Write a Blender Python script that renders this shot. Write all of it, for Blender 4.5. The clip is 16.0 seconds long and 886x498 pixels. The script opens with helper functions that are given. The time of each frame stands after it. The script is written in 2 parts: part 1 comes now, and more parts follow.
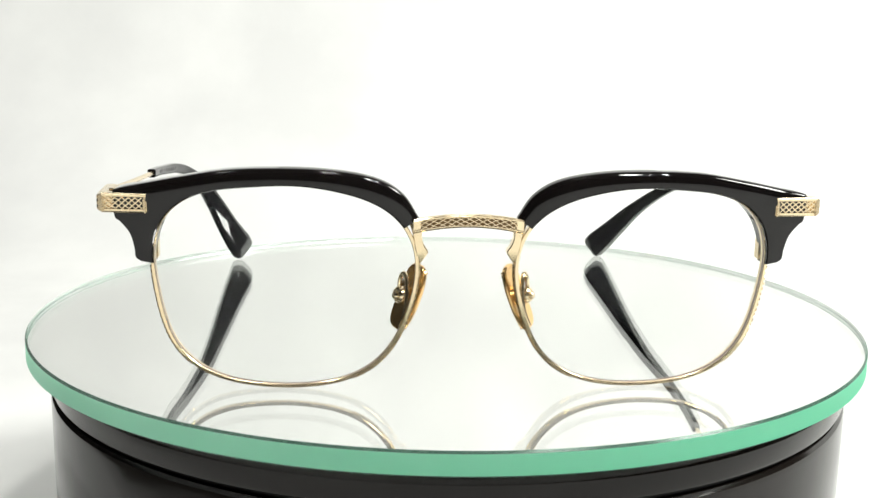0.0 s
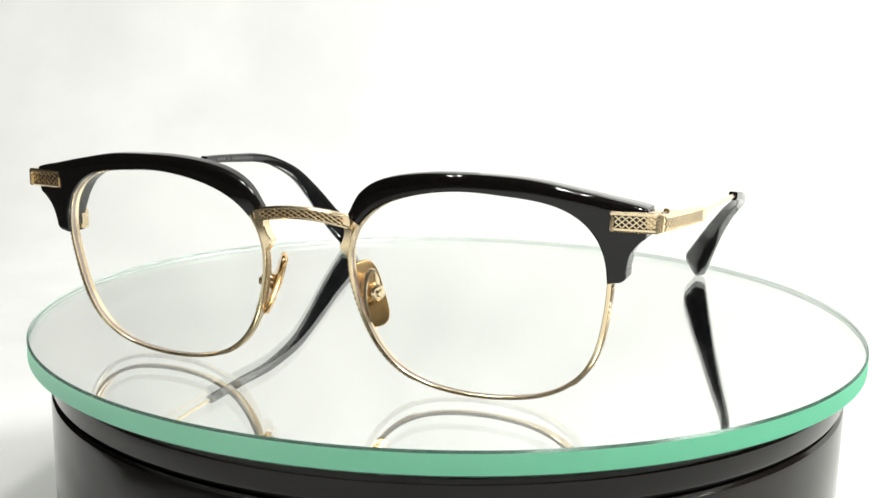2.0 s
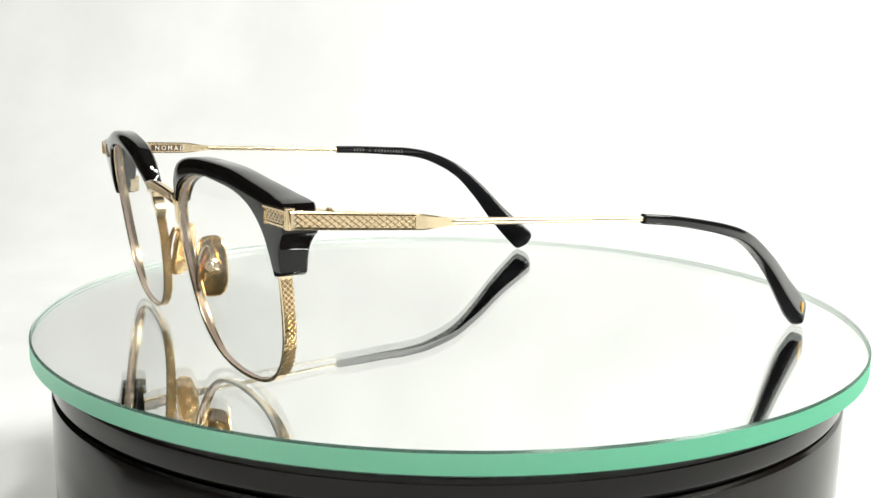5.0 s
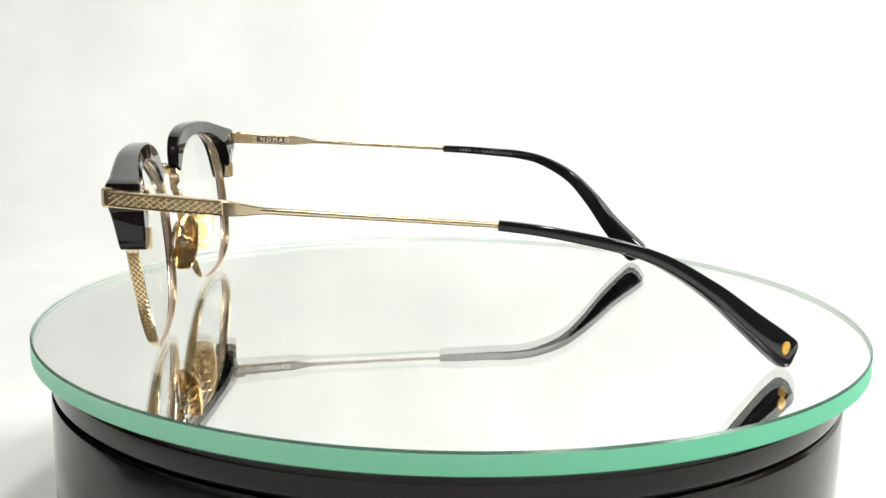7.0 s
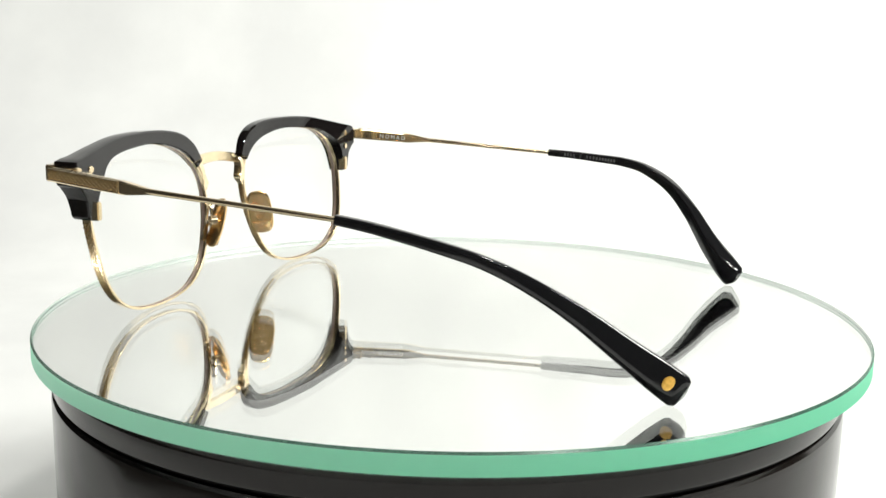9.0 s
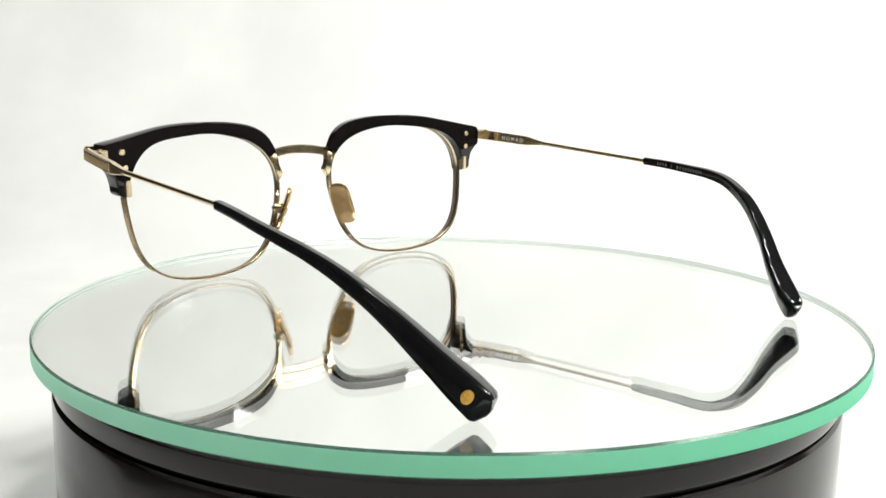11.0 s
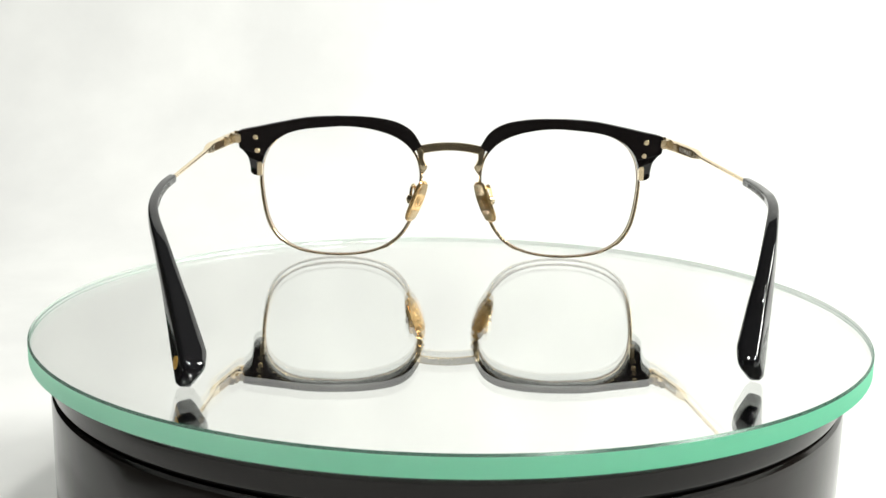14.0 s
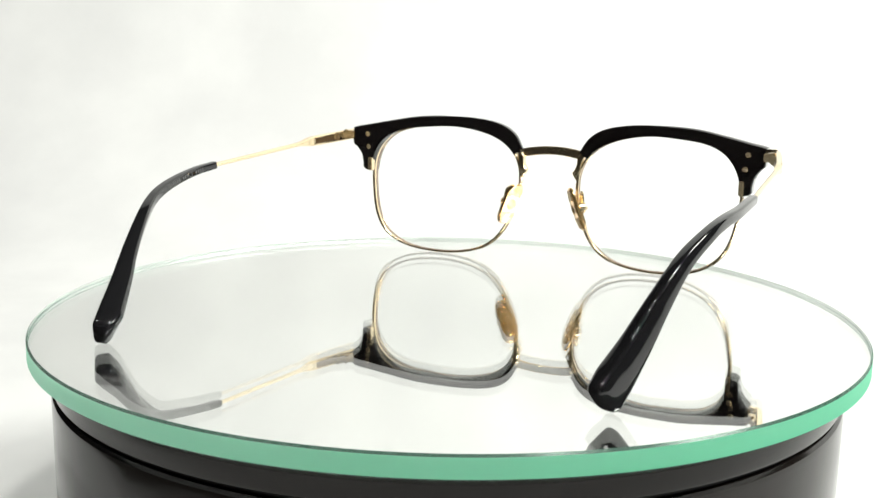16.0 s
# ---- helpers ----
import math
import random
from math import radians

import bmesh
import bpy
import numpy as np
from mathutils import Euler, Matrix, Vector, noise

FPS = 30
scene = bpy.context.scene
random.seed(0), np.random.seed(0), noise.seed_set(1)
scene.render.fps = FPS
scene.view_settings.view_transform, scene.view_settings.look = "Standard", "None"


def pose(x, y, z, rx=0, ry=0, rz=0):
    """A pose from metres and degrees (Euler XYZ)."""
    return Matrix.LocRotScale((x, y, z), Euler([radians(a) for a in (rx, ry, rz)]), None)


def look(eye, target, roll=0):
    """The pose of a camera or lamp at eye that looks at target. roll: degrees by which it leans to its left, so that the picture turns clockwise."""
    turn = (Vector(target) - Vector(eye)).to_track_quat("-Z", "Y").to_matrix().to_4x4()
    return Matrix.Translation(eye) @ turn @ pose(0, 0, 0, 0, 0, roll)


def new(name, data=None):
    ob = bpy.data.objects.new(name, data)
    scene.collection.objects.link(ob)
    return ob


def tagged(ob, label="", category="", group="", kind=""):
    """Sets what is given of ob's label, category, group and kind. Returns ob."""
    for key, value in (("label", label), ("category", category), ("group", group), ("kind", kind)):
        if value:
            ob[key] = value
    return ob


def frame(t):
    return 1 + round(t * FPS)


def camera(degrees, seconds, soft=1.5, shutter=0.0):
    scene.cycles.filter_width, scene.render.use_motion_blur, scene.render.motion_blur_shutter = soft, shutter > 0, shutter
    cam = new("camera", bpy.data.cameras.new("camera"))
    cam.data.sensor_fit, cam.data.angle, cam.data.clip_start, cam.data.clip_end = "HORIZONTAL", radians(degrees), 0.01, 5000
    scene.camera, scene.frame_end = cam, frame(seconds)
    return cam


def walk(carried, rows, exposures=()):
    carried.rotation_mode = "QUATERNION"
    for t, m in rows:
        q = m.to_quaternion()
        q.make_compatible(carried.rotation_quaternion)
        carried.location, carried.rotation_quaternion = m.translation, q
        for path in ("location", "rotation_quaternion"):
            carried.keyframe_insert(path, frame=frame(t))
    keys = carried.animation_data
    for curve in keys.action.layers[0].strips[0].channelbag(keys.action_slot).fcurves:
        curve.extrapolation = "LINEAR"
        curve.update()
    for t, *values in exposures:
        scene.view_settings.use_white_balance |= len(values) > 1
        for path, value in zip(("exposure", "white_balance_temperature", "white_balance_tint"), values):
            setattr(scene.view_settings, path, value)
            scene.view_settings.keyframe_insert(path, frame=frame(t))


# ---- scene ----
# The place is a desktop photo corner: a turntable with a mirrored glass disc before a white paper sweep.
cam = camera(44.41, 16.0, soft=1.5)
EYE = Matrix.Translation((0.00009, -0.27981, 0.06854)) @ pose(0, 0, 0, 0, 0, 0.371) @ pose(0, 0, 0, 90 - 10.744, 0, 0) @ pose(0, 0, 0, 0, 0, 1.003)
walk(cam, [(0.0, EYE), (16.0, EYE)])

# ---- light ----
world = bpy.data.worlds.new("room_air")
scene.world = world
world.use_nodes = True
world.node_tree.nodes["Background"].inputs[0].default_value = (0.9, 0.95, 1.0, 1)
world.node_tree.nodes["Background"].inputs[1].default_value = 0.05


def lamp(name, eye, target, watts, size, size_y=0.0, colour=(0.97, 0.98, 0.925)):
    """A ceiling lamp: a square or oblong panel, or a small round spot."""
    data = bpy.data.lights.new(name, "AREA")
    data.energy, data.size, data.color = watts, size, colour
    data.shape = "RECTANGLE" if size_y else "DISK"
    if size_y:
        data.size_y = size_y
    ob = new(name, data)
    ob.matrix_world = look(eye, target)
    return ob


lamp("ceiling_panel_lamp", (1.12, -0.20, 1.02), (0.20, 0.56, 0.36), 24.5, 0.5, 0.32)
lamp("ceiling_panel_lamp", (0.55, -0.75, 1.45), (0.1, 0.2, 0), 13, 0.14, 0.16)
for x, y in ((-0.48, -0.28), (0.05, -0.45), (0.62, -0.62)):
    for d in (-0.035, 0.035):
        lamp("ceiling_spot_lamp", (x + d, y + d * 0.6, 1.2), (x * 0.3, 0.1, 0), 1.75 if x > -0.3 else 1.15, 0.03)
scene.view_settings.exposure = -0.02


# ---- materials ----
def material(name, base, rough=0.5, metal=0.0, spec=0.5, coat=0.0):
    m = bpy.data.materials.new(name)
    m.use_nodes = True
    p = m.node_tree.nodes["Principled BSDF"]
    p.inputs["Base Color"].default_value = (*base, 1)
    p.inputs["Roughness"].default_value = rough
    p.inputs["Metallic"].default_value = metal
    p.inputs["Specular IOR Level"].default_value = spec
    p.inputs["Coat Weight"].default_value = coat
    p.inputs["Coat Roughness"].default_value = 0.03
    return m


def vary(m, scale, low, high, into="Base Color", detail=4.0, stretch=(1, 1, 1)):
    """Mottle a socket between two values by noise at real-world scale."""
    nt = m.node_tree
    co, mp, nz, rp = (nt.nodes.new("ShaderNode" + k) for k in ("TexCoord", "Mapping", "TexNoise", "ValToRGB"))
    mp.inputs["Scale"].default_value = stretch
    nz.inputs["Scale"].default_value, nz.inputs["Detail"].default_value = scale, detail
    rp.color_ramp.elements[0].position, rp.color_ramp.elements[1].position = 0.35, 0.65
    rp.color_ramp.elements[0].color, rp.color_ramp.elements[1].color = (*low, 1), (*high, 1)
    nt.links.new(co.outputs["Object"], mp.inputs["Vector"])
    nt.links.new(mp.outputs["Vector"], nz.inputs["Vector"])
    nt.links.new(nz.outputs["Fac"], rp.inputs["Fac"])
    nt.links.new(rp.outputs["Color"], nt.nodes["Principled BSDF"].inputs[into])
    return m


def bumpy(m, scale, strength, distance, detail=3.0):
    nt = m.node_tree
    co, nz, bp = (nt.nodes.new("ShaderNode" + k) for k in ("TexCoord", "TexNoise", "Bump"))
    nz.inputs["Scale"].default_value, nz.inputs["Detail"].default_value = scale, detail
    bp.inputs["Strength"].default_value, bp.inputs["Distance"].default_value = strength, distance
    nt.links.new(co.outputs["Object"], nz.inputs["Vector"])
    nt.links.new(nz.outputs["Fac"], bp.inputs["Height"])
    nt.links.new(bp.outputs["Normal"], nt.nodes["Principled BSDF"].inputs["Normal"])
    return m


def grey(v):
    return (v, v, v)


GOLD = bumpy(vary(material("champagne_gold", (0.87, 0.71, 0.47), 0.2, 1.0), 900, grey(0.17), grey(0.25), "Roughness"), 2500, 0.02, 0.00003)
PAD_GOLD = bumpy(material("brushed_yellow_gold", (0.82, 0.54, 0.24), 0.22, 1.0), 1800, 0.06, 0.00003)
# darkened gold: shade behind the bridge lattice, and the temple's dark inner panel
DARK_GOLD = material("shade_and_panel_gold", (0.16, 0.1, 0.05), 0.45, 1.0)
# gold darkened by colour, so the gaps of the braid read as shaded
BRAID_SHADE = material("braid_gap_shade_gold", (0.4, 0.27, 0.12), 0.38, 1.0)
ACETATE = bumpy(vary(material("black_acetate", (0.006, 0.005, 0.005), 0.06, 0, 0.4), 60, grey(0.012), grey(0.035), "Roughness"), 90, 0.02, 0.0002)
TIP_ACETATE = bumpy(vary(material("black_temple_acetate", (0.008, 0.008, 0.009), 0.2), 120, grey(0.035), grey(0.07), "Roughness"), 700, 0.04, 0.00005)
INLAY = vary(material("amber_inlay", (0.7, 0.4, 0.07), 0.42, 0.35), 1500, (0.62, 0.33, 0.05), (0.78, 0.46, 0.09))
INK = material("pale_ink", (0.75, 0.73, 0.68), 0.5)
GREY_INK = material("faded_ink", (0.08, 0.08, 0.08), 0.5)
PAPER = bumpy(vary(material("white_paper", (0.8, 0.8, 0.79), 0.9, 0, 0.1), 9, (0.71, 0.71, 0.71), (0.81, 0.81, 0.805), "Base Color", 8.0), 60, 0.12, 0.0012, 8.0)
PLASTIC = bumpy(vary(material("black_gloss_plastic", (0.008, 0.006, 0.005), 0.15, 0, 0.26), 18, grey(0.06), grey(0.22), "Roughness"), 14, 0.12, 0.003)
GROOVE = material("groove_shadow_plastic", (0.006, 0.006, 0.006), 0.6)
# tone of the added, unseen room: dark so that metal and acetate reflect little
DARK_ROOM = vary(material("dark_room_surround", (0.06, 0.055, 0.05), 0.8), 3, (0.055, 0.05, 0.045), (0.07, 0.065, 0.06))
MIRROR = material("silver_mirror", (0.96, 0.97, 0.96), 0.0, 1.0)


def glass(name, colour, rough):
    m = bpy.data.materials.new(name)
    m.use_nodes = True
    nt = m.node_tree
    g = nt.nodes.new("ShaderNodeBsdfGlass")
    g.inputs["Color"].default_value, g.inputs["Roughness"].default_value, g.inputs["IOR"].default_value = (*colour, 1), rough, 1.52
    nt.links.new(g.outputs[0], nt.nodes["Material Output"].inputs["Surface"])
    return m


CLEAR = glass("float_glass", (0.996, 0.998, 0.995), 0.0)
def edge_glass(name, clear, inner, outer, share):
    """Ground and polished glass edge: part clear, part scattering the light that runs inside the disc."""
    m = glass(name, clear, 0.2)
    nt = m.node_tree
    g = next(n for n in nt.nodes if n.type == "BSDF_GLASS")
    tl, df, m1, m2 = (nt.nodes.new("ShaderNode" + k) for k in ("BsdfTranslucent", "BsdfDiffuse", "MixShader", "MixShader"))
    tl.inputs["Color"].default_value = (*inner, 1)
    df.inputs["Color"].default_value = (*outer, 1)
    m1.inputs[0].default_value, m2.inputs[0].default_value = 0.62, share
    nt.links.new(tl.outputs[0], m1.inputs[1])
    nt.links.new(df.outputs[0], m1.inputs[2])
    nt.links.new(g.outputs[0], m2.inputs[1])
    nt.links.new(m1.outputs[0], m2.inputs[2])
    nt.links.new(m2.outputs[0], nt.nodes["Material Output"].inputs["Surface"])
    return m


EDGE = edge_glass("green_glass_edge", (0.58, 0.85, 0.72), (0.78, 0.93, 0.86), (0.1, 0.74, 0.4), 0.68)
BEVEL = edge_glass("bevel_glass", (0.72, 0.86, 0.79), (0.25, 0.33, 0.29), (0.07, 0.22, 0.15), 0.5)


# pale tone stands in for the light that comes through the far edge
LIGHT_SKIN = edge_glass("pale_edge_light", (0.97, 0.98, 0.97), (0.45, 0.48, 0.47), (0.55, 0.57, 0.56), 0.6)


def lens_glass():
    """A thin demo lens: clear, with a faint gloss."""
    m = bpy.data.materials.new("demo_lens")
    m.use_nodes = True
    nt = m.node_tree
    tr, gl, mx, fr, pw = (nt.nodes.new("ShaderNode" + k) for k in ("BsdfTransparent", "BsdfGlossy", "MixShader", "LayerWeight", "Math"))
    tr.inputs["Color"].default_value = (0.992, 0.995, 0.993, 1)
    gl.inputs["Roughness"].default_value = 0.02
    fr.inputs["Blend"].default_value = 0.22
    pw.operation, pw.inputs[1].default_value = "MULTIPLY", 0.18
    nt.links.new(fr.outputs["Facing"], pw.inputs[0])
    nt.links.new(pw.outputs[0], mx.inputs[0])
    nt.links.new(tr.outputs[0], mx.inputs[1])
    nt.links.new(gl.outputs[0], mx.inputs[2])
    nt.links.new(mx.outputs[0], nt.nodes["Material Output"].inputs["Surface"])
    return m


LENS = lens_glass()
# brown put in as colour for the reflection inside the lens edge
LENS_EDGE = edge_glass("lens_edge_reflection", (0.7, 0.64, 0.62), (0.36, 0.3, 0.29), (0.26, 0.21, 0.2), 0.75)


# ---- building helpers (millimetres in, metres out) ----
def part(name, bm, mat, parent=None, label="", smooth=True, mm=True, keen=30, turn=True):
    if mm:
        bmesh.ops.scale(bm, vec=(0.001, 0.001, 0.001), verts=bm.verts)
    if turn:
        bmesh.ops.recalc_face_normals(bm, faces=bm.faces)
    if smooth:
        for f in bm.faces:
            f.smooth = True
        for e in bm.edges:
            if len(e.link_faces) == 2 and e.calc_face_angle(0) > radians(keen):
                e.smooth = False
    me = bpy.data.meshes.new(name)
    bm.to_mesh(me)
    bm.free()
    for m in mat if isinstance(mat, (list, tuple)) else (mat,):
        me.materials.append(m)
    ob = new(name, me)
    ob.parent = parent
    return tagged(ob, label)


def loft(rings, closed=False, caps=True, bm=None):
    """A skin over rings of equally many points."""
    bm = bm or bmesh.new()
    rows = [[bm.verts.new(p) for p in r] for r in rings]
    n = len(rows[0])
    for a, b in zip(rows, rows[1:] + (rows[:1] if closed else [])):
        for i in range(n):
            bm.faces.new((a[i], a[(i + 1) % n], b[(i + 1) % n], b[i]))
    if caps and not closed:
        bm.faces.new(rows[0][::-1])
        bm.faces.new(rows[-1])
    return bm


def spline(pts, n):
    """Points along a smooth curve through pts (centripetal at heart, uniform in count)."""
    p = np.array(pts, float)
    p = np.vstack([2 * p[0] - p[1], p, 2 * p[-1] - p[-2]])
    out = []
    for q in np.linspace(0, len(pts) - 1, n):
        i = min(int(q), len(pts) - 2)
        t, (a, b, c, d) = q - i, p[i:i + 4]
        out.append(0.5 * (2 * b + (c - a) * t + (2 * a - 5 * b + 4 * c - d) * t * t + (3 * b - a - 3 * c + d) * t ** 3))
    return np.array(out)


def tube(pts, radius, sides=10, bm=None):
    """A round wire along pts; radius a number or one for each point."""
    p = [Vector(q) for q in pts]
    rs = radius if hasattr(radius, "__len__") else [radius] * len(p)
    rings, side = [], None
    for i, q in enumerate(p):
        t = (p[min(i + 1, len(p) - 1)] - p[max(i - 1, 0)]).normalized()
        side = (side - t * side.dot(t)).normalized() if side else t.orthogonal().normalized()
        up = t.cross(side)
        rings.append([q + (side * math.cos(a) + up * math.sin(a)) * rs[i] for a in np.arange(sides) * 2 * math.pi / sides])
    return loft(rings, bm=bm)


def box(c, size, m=None, bevel=0.15, bm=None):
    """A bevelled block; m: its pose."""
    tmp = bmesh.new()
    bmesh.ops.create_cube(tmp, size=1, matrix=(m or Matrix()) @ Matrix.Translation(c) @ Matrix.Diagonal((*size, 1)))
    bmesh.ops.bevel(tmp, geom=tmp.edges[:], offset=bevel, segments=2, affect="EDGES")
    if bm is None:
        return tmp
    me = bpy.data.meshes.new("tmp")
    tmp.to_mesh(me)
    tmp.free()
    bm.from_mesh(me)
    bpy.data.meshes.remove(me)
    return bm


def rod(a, b, r, sides=16, bevel=0.12):
    """A short bevelled pin from a to b."""
    a, b = Vector(a), Vector(b)
    t = (b - a).normalized()
    s = t.orthogonal().normalized()
    u = t.cross(s)
    k = min(bevel, r * 0.4)
    rings = [[q + (s * math.cos(w) + u * math.sin(w)) * rr for w in np.arange(sides) * 2 * math.pi / sides]
             for q, rr in ((a, r - k), (a + t * k, r), (b - t * k, r), (b, r - k))]
    return loft(rings)


def lattice(at, length, width, pitch, r, reach=2):
    """Crossed raised bars over a strip; at(u, v) gives the point and the outward way at u along, v across. reach: cells that a bar runs on its way across."""
    bm = bmesh.new()
    k = max(2, round(length / pitch))
    step = length / k
    for i in range(-reach, k + 1):
        for s in (1, -1):
            run = []
            for j in range(9):
                v = j / 8
                u = (i + reach * (v if s > 0 else 1 - v)) * step
                if -1e-6 <= u <= length + 1e-6:
                    run.append((u, v))
            if len(run) < 2:
                continue
            rows = []
            for n, (u, v) in enumerate(run):
                q, out = at(u, (v - 0.5) * width)
                u2, v2 = run[n + 1] if n + 1 < len(run) else run[n - 1]
                q2, _ = at(u2, (v2 - 0.5) * width)
                t = (q2 - q).normalized() * (1 if n + 1 < len(run) else -1)
                w = t.cross(out).normalized() * r
                rows.append((q - w, q + w, q + w * 0.45 + out * r * 1.3, q - w * 0.45 + out * r * 1.3))
            loft(rows, bm=bm)
    return bm


# ---- setting ----
def sheet():
    """The white paper: flat under the turntable, curving up behind; its left side is cut aslant in front."""
    bm = bmesh.new()
    prof = [(-1.15, 0), (-0.7, 0), (-0.2, 0), (-0.06, 0), (0.1, 0), (0.22, 0)] + [(0.34 + 0.22 * math.sin(a), 0.22 - 0.22 * math.cos(a)) for a in np.linspace(0, math.pi / 2, 24)] + [(0.57, 0.5), (0.60, 0.8), (0.64, 1.15)]
    rings = []
    for i, (y, z) in enumerate(prof):
        left = -min(0.5, 0.24 + 1.7 * max(0.0, y + 0.06))
        rings.append([bm.verts.new((x, y + 0.006 * math.sin(x * 5 + z * 3), z - 0.075)) for x in np.linspace(left, 1.15, 27)])
    for a, b in zip(rings, rings[1:]):
        for i in range(26):
            bm.faces.new((a[i], a[i + 1], b[i + 1], b[i]))
    ob = part("backdrop", bm, PAPER, mm=False)
    mod = ob.modifiers.new("thickness", "SOLIDIFY")
    mod.thickness, mod.offset = 0.002, -1
    return tagged(ob, "white paper sweep curving up behind the turntable", "backdrop", kind="structure")


def room():
    """Unseen plain walls, floor and ceiling that close the place, dark for low reflections."""
    def slab(name, c, s, mat, label, cat):
        tagged(part(name, box(c, s, bevel=0.004), mat, mm=False, smooth=False), label, cat, kind="structure")
    slab("unseen_wall_front", (0, -1.85, 0.35), (4.2, 0.1, 2.4), DARK_ROOM, "unseen plain dark wall, added behind the viewpoint", "wall")
    slab("unseen_wall_back", (0, 1.25, 0.35), (4.2, 0.1, 2.4), DARK_ROOM, "unseen plain dark wall, added behind the paper", "wall")
    slab("unseen_wall_left", (-2.05, -0.3, 0.35), (0.1, 3.0, 2.4), DARK_ROOM, "unseen plain dark side wall, added", "wall")
    slab("unseen_wall_right", (2.05, -0.3, 0.35), (0.1, 3.0, 2.4), DARK_ROOM, "unseen plain dark side wall, added", "wall")
    slab("floor", (0, -0.3, -0.93), (4.0, 3.0, 0.1), DARK_ROOM, "unseen plain dark floor, added", "floor")
    slab("ceiling", (0, -0.3, 1.6), (4.0, 3.0, 0.1), DARK_ROOM, "unseen plain dark ceiling, added", "ceiling")
    slab("desk", (0, -0.2, -0.095), (2.8, 2.1, 0.032), DARK_ROOM, "unseen plain dark desk top, added under the white paper", "desk")


def turned(profile, sides=160):
    """A solid of revolution from (radius, height) points, bottom to top."""
    return loft([[(r * math.cos(a), r * math.sin(a), z) for a in np.arange(sides) * 2 * math.pi / sides] for r, z in profile])


def turntable():
    root = new("turntable")
    tagged(root, "round glossy black plastic motor turntable on white paper", "turntable")
    part("base", turned([(96.3, -74.8), (98.8, -74.2), (99.5, -73), (99.9, -15.6), (99.7, -14.5), (99.0, -13.9)]), PLASTIC, root, "glossy black drum")
    part("seam", turned([(98.0, -14.2), (98.0, -12.4)]), GROOVE, root, "dark seam between drum and platter")
    part("platter", turned([(98.9, -12.8), (99.6, -12.4), (99.8, -11.8), (99.8, -8.0), (99.2, -7.0), (97.8, -6.5), (94, -6.3), (60, -5.3), (10, -5.2)]), PLASTIC, root, "glossy black rotating platter")
    return root


R_DISC, THICK = 104.7, 5.0


def band(profile, sides=256):
    """An open skin of revolution that faces outwards, from top to bottom."""
    bm = bmesh.new()
    rows = [[bm.verts.new((r * math.cos(a), r * math.sin(a), z)) for a in np.arange(sides) * 2 * math.pi / sides] for r, z in profile]
    for a, b in zip(rows, rows[1:]):
        for i in range(sides):
            bm.faces.new((a[i], b[i], b[(i + 1) % sides], a[(i + 1) % sides]))
    return bm


def round_face(r, z, sides=256):
    bm = bmesh.new()
    bm.faces.new([bm.verts.new((r * math.cos(a), r * math.sin(a), z)) for a in np.arange(sides) * 2 * math.pi / sides])
    return bm


def mirror_disc():
    """Float glass with polished green edges and a silvered back."""
    root = new("mirror_disc")
    tagged(root, "round mirrored glass disc with a polished green edge", "mirror")
    part("glass_face", round_face(R_DISC - 0.42, 0), CLEAR, root, "clear float glass face", turn=False).visible_shadow = False
    part("upper_bevel", band([(R_DISC - 0.42, 0), (R_DISC, -0.5)]), BEVEL, root, "narrow grey-green bevel", turn=False)
    part("edge", band([(R_DISC, -0.5), (R_DISC, -THICK + 0.5)]), EDGE, root, "polished green glass edge", turn=False)
    # added inner skin, no part of the disc: makes its far edge look lit
    part("edge_light_skin", band([(R_DISC - 0.2, -0.7), (R_DISC - 0.2, -THICK + 0.6)]), LIGHT_SKIN, root, "added pale skin inside the edge, for light seen through it", turn=False)
    part("lower_bevel", band([(R_DISC, -THICK + 0.5), (R_DISC - 0.6, -THICK)]), BEVEL, root, "narrow grey-green bevel", turn=False)
    part("silver_back", round_face(R_DISC - 0.6, -THICK), MIRROR, root, "silvered back", turn=False)
    return root


# ---- eyeglasses ----
CX, CZ = 35.5, 21.2
HARM = (23.44, 0.08, 0.48, 2.44, -0.02, -0.19, 0.71, -0.73, -0.06, -0.17, 0.26, -0.26, -0.08)


def surf(x, z):
    """Depth of the front rim plane: bowed, and leaning back towards the foot."""
    return -0.4 - 0.14 * z + 0.0009 * x * x


def eye(a, grow=0.0):
    """x, z on the outline of the eye at the angle a (0: towards the temple)."""
    r = HARM[0] + grow
    for k in range(1, len(HARM) // 2 + 1):
        r += HARM[2 * k - 1] * math.cos(k * a) + HARM[2 * k] * math.sin(k * a)
    return CX + r * math.cos(a), CZ + r * math.sin(a)


def flip(s, p):
    return Vector((s * p[0], p[1], p[2]))


def side_depth(a):
    """The rim is a wide band at its sides, and a slim wire along the foot."""
    return 1.2 + (1.4 if math.cos(a) > 0 else 1.0) * min(1.0, max(0.0, 1.7 * abs(math.cos(a)) - 0.45))


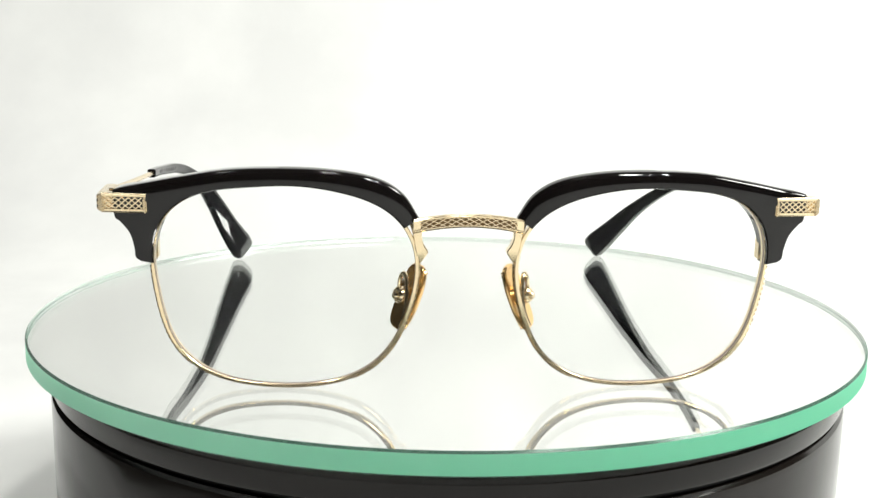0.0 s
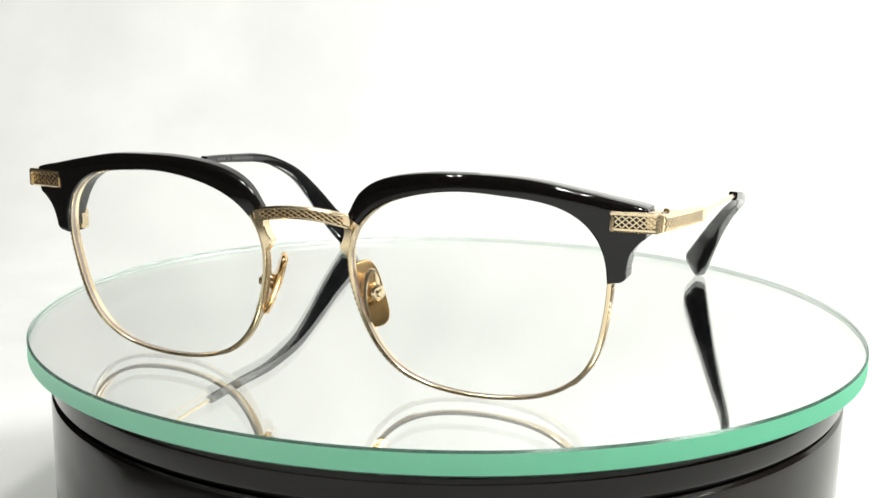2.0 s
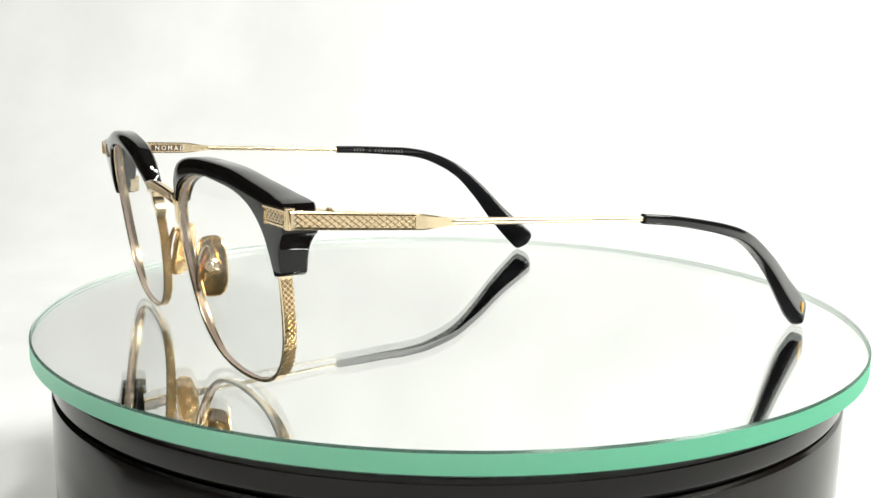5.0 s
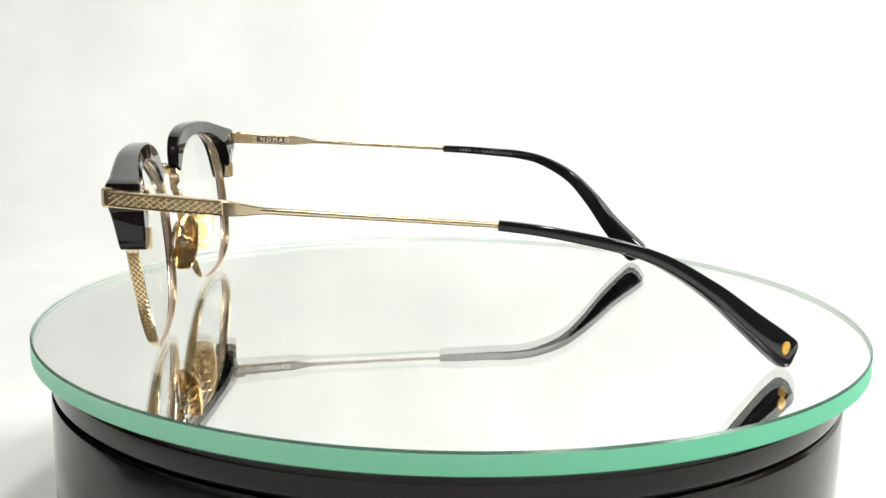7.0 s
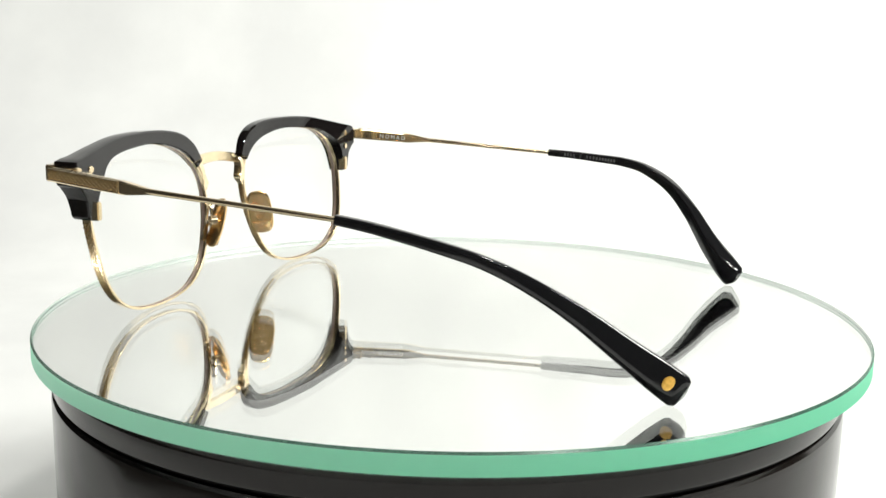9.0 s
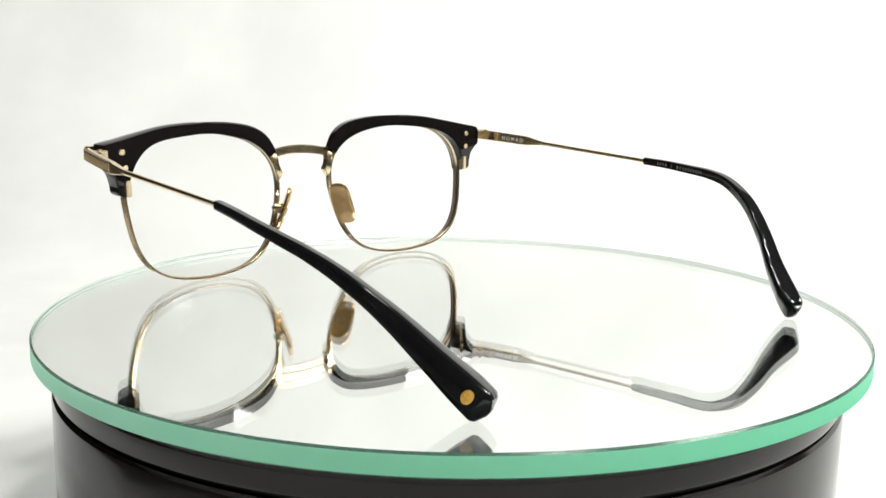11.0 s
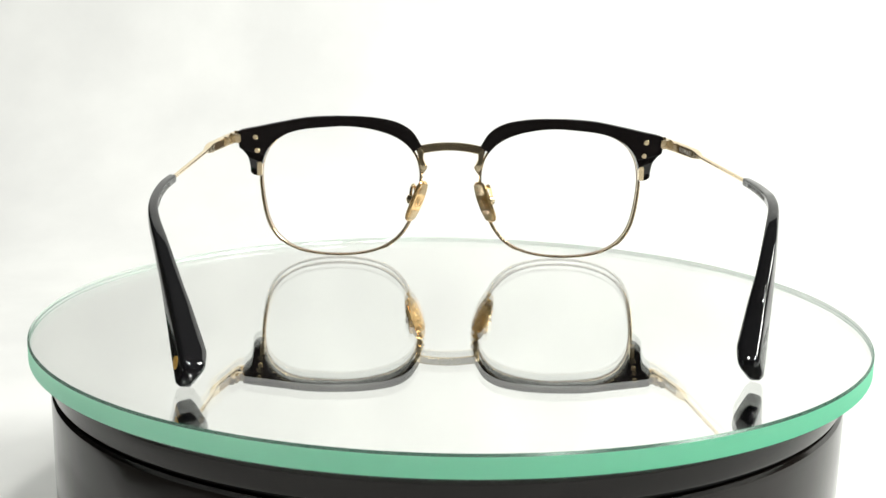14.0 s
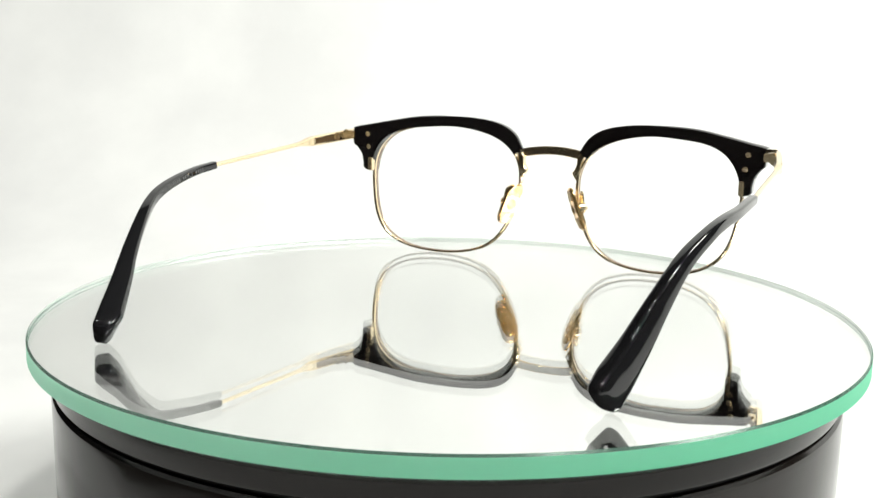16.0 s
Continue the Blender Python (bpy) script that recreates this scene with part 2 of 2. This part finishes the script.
def rim(s, root):
    rings = []
    for a in np.linspace(0, 2 * math.pi, 145)[:-1]:
        d = side_depth(a)
        ring = []
        for g, y in ((-0.2, 0.15), (-0.08, 0), (0.45, 0), (0.6, 0.15), (0.6, d - 0.15), (0.5, d), (0.0, d), (-0.1, d - 0.1), (-0.1, 0.5), (-0.2, 0.35)):
            x, z = eye(a, g)
            ring.append(flip(s, (x, surf(x, z) - 0.6 + y, z)))
        rings.append(ring)
    ob = part("rim", loft(rings, closed=True), GOLD, root, "slim champagne gold metal rim")
    # braided bars on the outer flank, temple side and nose side
    for a0, a1 in ((-0.72, 0.16), (math.pi - 0.30, math.pi + 0.95)):
        def at(u, v, a0=a0, a1=a1):
            a = a0 + u / 27.0
            x, z = eye(a, 0.63)
            return flip(s, (x, surf(x, z) - 0.6 + side_depth(a) * 0.5 + v * (side_depth(a) - 0.4), z)), flip(s, (math.cos(a), 0, math.sin(a)))
        rows = []
        for u in np.linspace(0.1, (a1 - a0) * 27.0 - 0.1, 40):
            (p, out), (q, _) = at(u, -0.5), at(u, 0.5)
            rows.append((p, q, q - out * 0.25, p - out * 0.25))
        # strip under the bars, with the shade of the gaps in its colour
        part("recess", loft(rows), BRAID_SHADE, ob, "gold ground, darkened as shade between the braid's bars")
        part("braid", lattice(at, (a1 - a0) * 27.0, 1.0, 1.25, 0.16, 2), GOLD, ob, "engraved braid on the rim flank", smooth=False)
    return ob


def lens(s, root):
    bm = bmesh.new()
    rows = []
    for y in (0.1, 1.4):
        for f in (1.0, 0.66, 0.33):
            rows.append([])
            for a in np.linspace(0, 2 * math.pi, 97)[:-1]:
                x, z = eye(a, -0.15)
                x, z = CX + (x - CX) * f, CZ + (z - CZ) * f
                rows[-1].append(bm.verts.new(flip(s, (x, surf(x, z) - 0.6 + y - 0.9 * (1 - f * f), z))))
    mids = [bm.verts.new(flip(s, (CX, surf(CX, CZ) - 0.6 + y - 0.9, CZ))) for y in (0.1, 1.4)]
    for k in (0, 3):
        for a, b in ((k, k + 1), (k + 1, k + 2)):
            for i in range(96):
                bm.faces.new((rows[a][i], rows[a][(i + 1) % 96], rows[b][(i + 1) % 96], rows[b][i]))
        for i in range(96):
            bm.faces.new((rows[k + 2][i], rows[k + 2][(i + 1) % 96], mids[k // 3]))
    for i in range(96):
        bm.faces.new((rows[0][i], rows[0][(i + 1) % 96], rows[3][(i + 1) % 96], rows[3][i])).material_index = 1
    ob = part("lens", bm, (LENS, LENS_EDGE), root, "clear demo lens")
    ob.visible_shadow = False
    return ob


# angle on the eye in degrees, outer x, outer z, front and back depth off the rim plane
BROW = ((151.8, 9.5, 35.6, -1.1, 2.1), (144, 12.5, 40.1, -1.5, 2.3), (134, 17.2, 43.0, -1.8, 2.4), (119, 24.2, 44.5, -1.9, 2.5),
        (99, 33.2, 45.0, -1.9, 2.9), (73, 45.2, 44.6, -1.8, 3.4), (52, 54.8, 43.0, -1.7, 4.1), (41, 61.7, 41.6, -1.6, 4.8),
        (36.5, 66.6, 40.6, -1.6, 5.2), (34, 67.5, 39.6, -1.6, 5.3), (27, 67.3, 35.3, -1.6, 5.2), (24, 66.3, 34.2, -1.6, 5.0), (20, 64.6, 31.9, -1.6, 4.6),
        (15, 63.9, 29.0, -1.5, 4.2), (12.5, 63.8, 27.2, -1.4, 3.9), (10.8, 63.0, 26.4, -1.3, 3.7))


def brow(s, root):
    rows = []
    for a, ox, oz, yf, yb in spline(BROW, 121):
        ix, iz = eye(radians(a), -0.08)
        i, o = Vector((ix, 0, iz)), Vector((ox, 0, oz))
        w = o - i
        L = w.length
        w /= L
        k = min(max((a - 33) / 6, 0), 1)
        c = k * min(0.80 * L, 3.7) + (1 - k) * 0.4
        fall = 0.35 + 1.25 * k
        front = [(L - c + c * math.sin(q), yf + fall * (1 - math.cos(q))) for q in np.linspace(0, math.pi / 2, 7)]
        ring = []
        for d, y in ((0.25, yf), *front, (L, yb - 0.4), (L - 0.4, yb), (0.25, yb), (0, yb - 0.25), (0, yf + 0.25)):
            p = i + w * d
            ring.append(flip(s, (p.x, surf(p.x, p.z) + y, p.z)))
        rows.append(ring)
    return part("brow", loft(rows), ACETATE, root, "polished black acetate brow bar", keen=38)


def bridge(root):
    def mid(x):
        q = 1 - (x / 10.4) ** 2
        return Vector((x, -5.9 - 0.9 * q, 34.1 + 1.25 * q))
    xs = np.linspace(-10.6, 10.6, 41)
    rows = []
    for x in xs:
        m, h, d = mid(x), 1.3 + 0.1 * abs(x / 10.6), 0.85
        rows.append([m + Vector((0, y - 0.14 * z, z)) for y, z in ((-d, -h + 0.35), (-d, -h + 0.5), (-d + 0.35, -h + 0.55), (-d + 0.35, h - 0.55), (-d, h - 0.5), (-d, h - 0.35),
                                                        (-d + 0.4, h), (d - 0.3, h), (d, h - 0.3), (d, -h + 0.3), (d - 0.3, -h), (-d + 0.4, -h))])
    ob = part("bridge", loft(rows), GOLD, root, "arched champagne gold bridge")

    def floor_at(x, v):
        return mid(x) + Vector((0, -0.55 - 0.14 * v, v))
    # dark strip painted in for the shade seen through the pierced lattice
    bm = loft([[floor_at(x, -0.8), floor_at(x, 0.8), floor_at(x, 0.8) + Vector((0, 0.07, 0)), floor_at(x, -0.8) + Vector((0, 0.07, 0))] for x in np.linspace(-9.2, 9.2, 33)])
    part("recess", bm, DARK_GOLD, ob, "dark strip painted as shade behind the lattice", smooth=False)

    def at(u, v):
        return mid(u - 9.3) + Vector((0, -0.6 - 0.14 * v, v)), Vector((0, -0.99, -0.14))
    bm = lattice(at, 18.6, 1.75, 1.7, 0.13)
    part("lattice", bm, GOLD, ob, "pierced diamond lattice", smooth=False)
    for s in (1, -1):
        # the arm that runs from the bridge down the inner flank of the rim
        pts = ((10.4, 34.6, 1.0, 0.9), (9.9, 33.2, 1.0, 1.2), (9.7, 31.6, 0.8, 1.3), (9.3, 30.0, 1.0, 1.3), (8.9, 28.9, 1.25, 1.2), (9.2, 27.6, 0.9, 1.0), (9.5, 26.6, 0.5, 0.8))
        rows = []
        for x, z, w, d in spline(pts, 25):
            y = surf(x, z) + 0.5
            rows.append([flip(s, (x + ax * w, y + ay * d, z)) for ax, ay in ((-0.8, -1), (0.8, -1), (1, -0.8), (1, 0.8), (0.8, 1), (-0.8, 1), (-1, 0.8), (-1, -0.8))])
        part("bridge_arm", loft(rows), GOLD, ob)
    return ob


def nose_pad(s, root):
    """A flat gold pad on a looped wire, hatched on the side that meets the nose."""
    m = Matrix.Translation((10.6, 2.3, 18.2)) @ Matrix.Rotation(radians(-32), 4, "Z") @ Matrix.Rotation(radians(-19), 4, "Y") @ Matrix.Rotation(radians(8), 4, "X")

    def put(x, y, z):
        return flip(s, m @ Vector((x + 0.035 * y * y + 0.012 * z * z, y, z)))
    hw, hh = 3.6, 7.0
    rings = []
    for x, k in ((-0.62, 0.84), (-0.45, 0.94), (-0.1, 1.0), (0.25, 0.98), (0.5, 0.92), (0.6, 0.82)):
        ring = []
        for a in np.linspace(0, 2 * math.pi, 49)[:-1]:
            c, q = math.cos(a), math.sin(a)
            ring.append(put(x, hw * k * math.copysign(abs(c) ** 0.65, c), (hh - hw * (1 - k)) * math.copysign(abs(q) ** 0.65, q)))
        rings.append(ring)
    pad = part("nose_pad", loft(rings), PAD_GOLD, root, "yellow gold metal nose pad")
    for z0 in (-6.2, 2.6):
        def at(u, v, z0=z0):
            return put(-0.63, v, z0 + u), flip(s, m.to_3x3() @ Vector((-1, 0, 0)))
        part("hatching", lattice(at, 3.4, 4.6, 0.95, 0.13, 4), GOLD, pad, "engraved hatching", smooth=False)
    bm = bmesh.new()
    for ky, kz, wide in ((1.35, 1.75, 0.14), (0.7, 1.05, 0.1)):
        tube([put(-0.67, ky * math.cos(a), kz * math.sin(a)) for a in np.linspace(0, 2 * math.pi, 29)], wide, 6, bm)
    part("emblem", bm, GOLD, pad, "raised double oval emblem")
    wire = spline([(13.0, -1.6, 13.4), (12.0, -1.6, 15.8), (11.5, -1.3, 19.0), (11.5, -0.6, 22.0), (12.0, 0.4, 23.5), (12.6, 1.3, 22.7), (12.9, 1.7, 20.6), (12.6, 2.0, 19.0)], 48)
    part("pad_arm", tube([flip(s, p) for p in wire], 0.48), GOLD, pad, "looped gold wire")
    part("pad_box", rod(flip(s, (13.6, 1.0, 18.9)), flip(s, (11.4, 2.5, 18.9)), 1.65, bevel=0.4), GOLD, pad)
    part("screw", rod(flip(s, (14.1, 0.7, 18.9)), flip(s, (13.4, 1.2, 18.9)), 0.85, bevel=0.3), GOLD, pad)
    return pad


def plate_mid(y):
    """Centre of the temple bar, for the right side."""
    k = min(max((y + 4) / 27, 0), 1)
    return Vector((69.1 + 4.1 * k ** 0.8, y, 37.9 - 0.051 * (y + 4)))


def end_piece(s, root):
    """The front hinge plate that wraps the corner, and its engraved panel."""
    def fl(x):
        return -3.4 + (x - 61.5) * 0.10
    rows = []
    for x in np.linspace(61.0, 69.5, 14):
        y = fl(x)
        rows.append([flip(s, (x, y + a - 0.12 * b, 37.9 + b)) for a, b in ((-0.75, -1.6), (-0.75, -1.2), (-0.3, -1.1), (-0.3, 1.1), (-0.75, 1.2), (-0.75, 1.6), (-0.45, 1.92), (1.3, 1.92), (1.3, -1.92), (-0.45, -1.92))])
    ob = part("end_piece", loft(rows), GOLD, root, "champagne gold hinge plate with engraved panel")
    part("corner", box((s * 69.4, -2.95, 37.9), (0.8, 1.2, 3.7), bevel=0.25), GOLD, ob)
    part("panel_end", box((s * 61.3, fl(61.3) - 0.25, 37.9), (0.75, 1.06, 3.8), bevel=0.22), GOLD, ob)

    def at(u, v):
        x = 61.8 + u
        return flip(s, (x, fl(x) - 0.3 - 0.12 * v, 37.9 + v)), Vector((0, -0.99, -0.12))
    part("lattice", lattice(at, 7.6, 2.15, 1.25, 0.22), GOLD, ob, "engraved wave lattice", smooth=False)
    return ob


def words(text, size, space, deep=0.0):
    """A mesh of printed words, centred."""
    cu = bpy.data.curves.new("lettering", "FONT")
    cu.body, cu.size, cu.extrude, cu.align_x, cu.align_y, cu.space_character = text, size, deep, "CENTER", "CENTER", space
    tmp = bpy.data.objects.new("tmp", cu)
    scene.collection.objects.link(tmp)
    me = bpy.data.meshes.new_from_object(tmp.evaluated_get(bpy.context.evaluated_depsgraph_get()))
    bpy.data.objects.remove(tmp)
    return me


def temple(s, root, path):
    """A gold temple: engraved plate, thin rod, then a black acetate tip. path: centre points of the tip."""
    rows = []
    jx, jy, jz = path[0]

    def mid(y):
        p = plate_mid(y)
        k = min(max((y + 4) / (jy + 4), 0), 1)
        e = Vector((jx, jy, jz)) - plate_mid(jy)
        return p + Vector((e.x * k * k, 0, e.z * k))
    for y, h, w in spline(((-2.9, 1.6, 0.7), (-2.2, 1.65, 0.8), (3, 1.65, 0.85), (10, 1.6, 0.85), (16, 1.55, 0.85), (19.5, 1.52, 0.8), (21.5, 1.48, 0.95), (24, 1.2, 0.95), (27, 0.8, 0.74), (29.5, 0.55, 0.5)), 44):
        m = mid(y)
        rows.append([flip(s, (m.x + a * w, m.y, m.z + b * h)) for a, b in ((-1, -0.8), (-1, 0.8), (-0.7, 1), (0.7, 1), (1, 0.8), (1, -0.8), (0.7, -1), (-0.7, -1))])
    bar = part("temple", loft(rows), GOLD, root, "slim champagne gold temple bar")
    ys = np.linspace(26.5, jy + 3, 36)
    part("rod", tube([flip(s, mid(y)) for y in ys], list(np.interp(ys, (26.5, 30, 50, 75), (0.74, 0.69, 0.62, 0.58))), 14), GOLD, bar, "thin round gold rod")

    def at(u, v):
        m = mid(-2.0 + u)
        return flip(s, (m.x + 0.8, m.y, m.z + v)), Vector((s, 0, 0))
    part("lattice", lattice(at, 22.0, 2.15, 1.5, 0.17), GOLD, bar, "engraved diamond lattice", smooth=False)
    b2 = bmesh.new()
    for v in (-1.25, 1.25):
        tube([at(u, v)[0] for u in np.linspace(0, 22.2, 20)], 0.2, 6, b2)
    tube([at(22.2, v)[0] for v in (-1.25, 0, 1.25)], 0.2, 6, b2)
    part("panel_edge", b2, GOLD, bar)

    rows = []
    for y in np.linspace(10.6, 20.4, 12):
        m = mid(y)
        rows.append([flip(s, (m.x - 0.82 - d, m.y, m.z + v)) for d, v in ((0, -0.95), (0, 0.95), (0.07, 0.9), (0.07, -0.9))])
    part("inner_panel", loft(rows), DARK_GOLD, bar, "dark inner panel of the temple plate", smooth=False)

    # tip: flat section that leans over as it nears the end
    fine = spline(path, 400)
    pts = fine[list(range(0, 372, 6)) + list(range(372, 400, 3))]
    n = len(pts)
    acc = np.r_[0, np.cumsum(np.linalg.norm(np.diff(pts, axis=0), axis=1))]

    def frame_at(i):
        f = acc[i] / acc[-1]
        t = Vector(pts[min(i + 1, n - 1)] - pts[max(i - 1, 0)]).normalized()
        side = Vector((0, 0, 1)).cross(t).normalized()
        up = t.cross(side)
        lean = radians(float(np.interp(f, (0, 0.3, 0.6, 0.8, 1), (0, 2, 7, 9, 9))))
        h = float(np.interp(f, (0, 0.15, 0.4, 0.6, 0.8, 0.92, 1), (1.15, 1.25, 1.5, 2.05, 3.05, 3.8, 4.0)))
        w = float(np.interp(f, (0, 0.15, 0.4, 0.7, 0.9, 1), (1.1, 1.1, 1.25, 1.7, 2.35, 2.55)))
        return t, side * math.cos(lean) - up * math.sin(lean), up * math.cos(lean) + side * math.sin(lean), h, w
    rows = []
    for i, p in enumerate(pts):
        t, side, up, h, w = frame_at(i)
        rest = acc[-1] - acc[i]
        k = math.sqrt(max(0.05, 1 - max(0, 1 - rest / 2.4) ** 2.4))
        cut = 0.52 * min(max((acc[i] / acc[-1] - 0.32) / 0.45, 0), 1)
        ring = []
        for a in np.linspace(0, 2 * math.pi, 41)[:-1]:
            c, q = math.cos(a), math.sin(a)
            u, v = math.copysign(abs(c) ** 0.45, c), math.copysign(abs(q) ** 0.45, q)
            if c > 0:
                # the inner flank is cut away towards the underside
                u *= (1 + (1.15 if s > 0 else 0.6) * cut) * (1 - cut * min(max((0.45 - v) / 1.45, 0), 1)) * (0.5 + 0.5 * min(1.0, rest / 5.5) ** 0.8)
            ring.append(flip(s, Vector(p) + side * w * 0.96 * k * u + up * (h * (0.91 if s > 0 else 0.95) * k) * v))
        rows.append(ring)
    tip = part("temple_tip", loft(rows), TIP_ACETATE, root, "black acetate tip, curved down to a wide end")

    def on_tip(f, outer, off=0.02):
        i = int(np.searchsorted(acc, f * acc[-1]))
        t, side, up, h, w = frame_at(i)
        return Vector(pts[i]) - side * outer * (w + off), t, -side * outer
    # amber oval inlay on the outer flank of one tip
    if s > 0:
        q, t, out = on_tip(0.94, 1, -0.1)
        out = (out + 0.12 * t).normalized()
        up = t.cross(out).normalized()
        t = out.cross(up)
        rings = [[flip(s, q + out * d + t * (1.25 * k * math.cos(a)) + up * (1.5 * k * math.sin(a))) for a in np.arange(24) * math.pi / 12] for d, k in ((-0.6, 1.0), (0.1, 1.0), (0.18, 0.85))]
        part("inlay", loft(rings), INLAY, tip, "small oval amber-gold inlay")
    # faded print on the inner flank, as bars
    if s < 0:
        me = words("Made in Japan", 1.55, 1.25)
        for v in me.vertices:
            f = (0.745 + v.co.x / acc[-1]) * acc[-1]
            i = min(int(np.searchsorted(acc, f)), n - 1) - 1
            k = (f - acc[i]) / (acc[i + 1] - acc[i])
            q = []
            for j in (i, i + 1):
                t, side, up, h, w = frame_at(j)
                q.append(Vector(pts[j]) + side * (w * 0.96 + 0.02) + up * v.co.y)
            v.co = flip(s, q[0].lerp(q[1], k)) * 0.001
        me.materials.append(GREY_INK)
        ob = new("lettering", me)
        ob.parent = tip
        tagged(ob, "faint grey printed words")
    for f0, count, gap in ((0.07, 19, 0.0115), (0.66, 13, 0.0125))[:1 if s < 0 else 2]:
        bm = bmesh.new()
        for j in range(count):
            if j in (4, 7, 11):
                continue
            q, t, out = on_tip(f0 + j * gap, -1, -0.04)
            up = t.cross(out)
            loft([[flip(s, q + out * d + t * (0.28 * a) + up * (0.42 * b)) for a, b in ((-1, -1), (1, -1), (1, 1), (-1, 1))] for d in (-0.05, 0.03)], bm=bm)
        part("print", bm, GREY_INK, tip, "faded grey print", smooth=False)

    # hinge on the inner side
    hinge = box((s * 68.3, 3.3, 37.9), (3.2, 2.6, 2.6), bevel=0.25)
    box((s * 70.2, 6.8, 37.6), (1.9, 6.0, 2.4), bevel=0.25, bm=hinge)
    for z in (36.9, 37.9, 38.8):
        box((s * 69.3, 5.1, z), (1.9, 1.9, 0.8), bevel=0.3, bm=hinge)
    box((s * 70.7, 8.9, 37.4), (1.3, 1.6, 2.8), bevel=0.2, bm=hinge)
    hg = part("hinge", hinge, GOLD, root, "gold barrel hinge")
    part("hinge_screw", rod((s * 69.3, 5.1, 36.3), (s * 69.3, 5.1, 39.6), 0.55), GOLD, hg)
    return bar


def lettering(s, root, word, y0, size):
    """Pale capitals on the inner flank of a temple plate."""
    me = words(word, size, 1.55, 0.00003)
    me.materials.append(INK)
    ob = new("lettering", me)
    m = plate_mid(y0)
    d = (plate_mid(y0 + 4) - plate_mid(y0 - 4)).normalized()
    along, up = Vector((s * d.x, d.y, d.z)) * -s, Vector((0, 0, 1))
    out = along.cross(up).normalized()
    at = (Vector((s * m.x, m.y, m.z)) + out * 0.96) * 0.001
    ob.matrix_basis = Matrix.Translation(at) @ Matrix((along, out.cross(along), out)).transposed().to_4x4()
    ob.parent = root
    return tagged(ob, "small pale printed capitals")


def eyeglasses():
    root = new("eyeglasses")
    tagged(root, "browline eyeglasses, black acetate brows, champagne gold rims, open temples", "eyeglasses")
    for s in (1, -1):
        rim(s, root)
        lens(s, root)
        b = brow(s, root)
        for x, z, k in ((62.2, 38.3, 5.3), (61.6, 34.1, 5.2)):
            y = surf(x, z) + k
            part("rivet", rod((s * x, y - 0.6, z), (s * x, y + 0.35, z), 0.85), GOLD, b, "round gold rivet")
        part("rim_lug", box((s * 60.9, 2.9, 28.4), (1.5, 2.6, 4.4), bevel=0.25), GOLD, b, "gold rim clamp")
        nose_pad(s, root)
        end_piece(s, root)
    bridge(root)
    temple(1, root, ((73.3, 73.6, 33.7), (73.7, 81, 32.9), (73.6, 89, 31.5), (72.7, 97, 29.7), (70.9, 104, 27.5), (68.0, 111.5, 23.8), (64.1, 121.0, 17.6), (60.5, 129.5, 10.8), (55.9, 140.9, 1.9)))
    left = temple(-1, root, ((74.1, 71.0, 34.5), (73.9, 79, 34.2), (73.4, 88, 33.6), (72.3, 96, 33.0), (70.7, 103.4, 31.3), (67.7, 111.9, 26.8), (64.8, 118.9, 19.7), (61.6, 125.4, 11.2), (57.6, 134.2, 1.8)))
    lettering(-1, left, "NOMAD", 16.1, 0.00185)
    return root


sheet()
room()
turntable()
disc = mirror_disc()
specs = eyeglasses()

# seconds and degrees turned by the turntable
TURN = ((0.0, 0.0), (0.5, -6.3), (1.0, -12.71), (1.5, -19.22), (2.0, -25.72), (2.5, -32.24), (3.0, -38.64), (3.5, -45.09), (4.0, -51.62),
        (5.25, -68.0), (6.5, -84.45), (7.0, -91.02), (7.5, -97.55), (8.0, -104.15), (8.5, -110.74), (9.0, -117.27), (10.25, -133.5),
        (11.5, -149.72), (12.0, -156.23), (12.5, -162.94), (13.0, -169.57), (13.5, -176.09), (14.0, -182.6), (14.5, -189.05),
        (15.0, -195.59), (15.5, -202.06), (16.0, -208.51))


def motions():
    walk(specs, [(t, pose(0, 0, 0, 0, 0, a) @ pose(0.00313, -0.06870, 0, 0, 0, 4.74)) for t, a in TURN])
    walk(disc, [(t, pose(0, 0, 0, 0, 0, a) @ pose(-0.00054, 0.00062, 0)) for t, a in TURN])


motions()
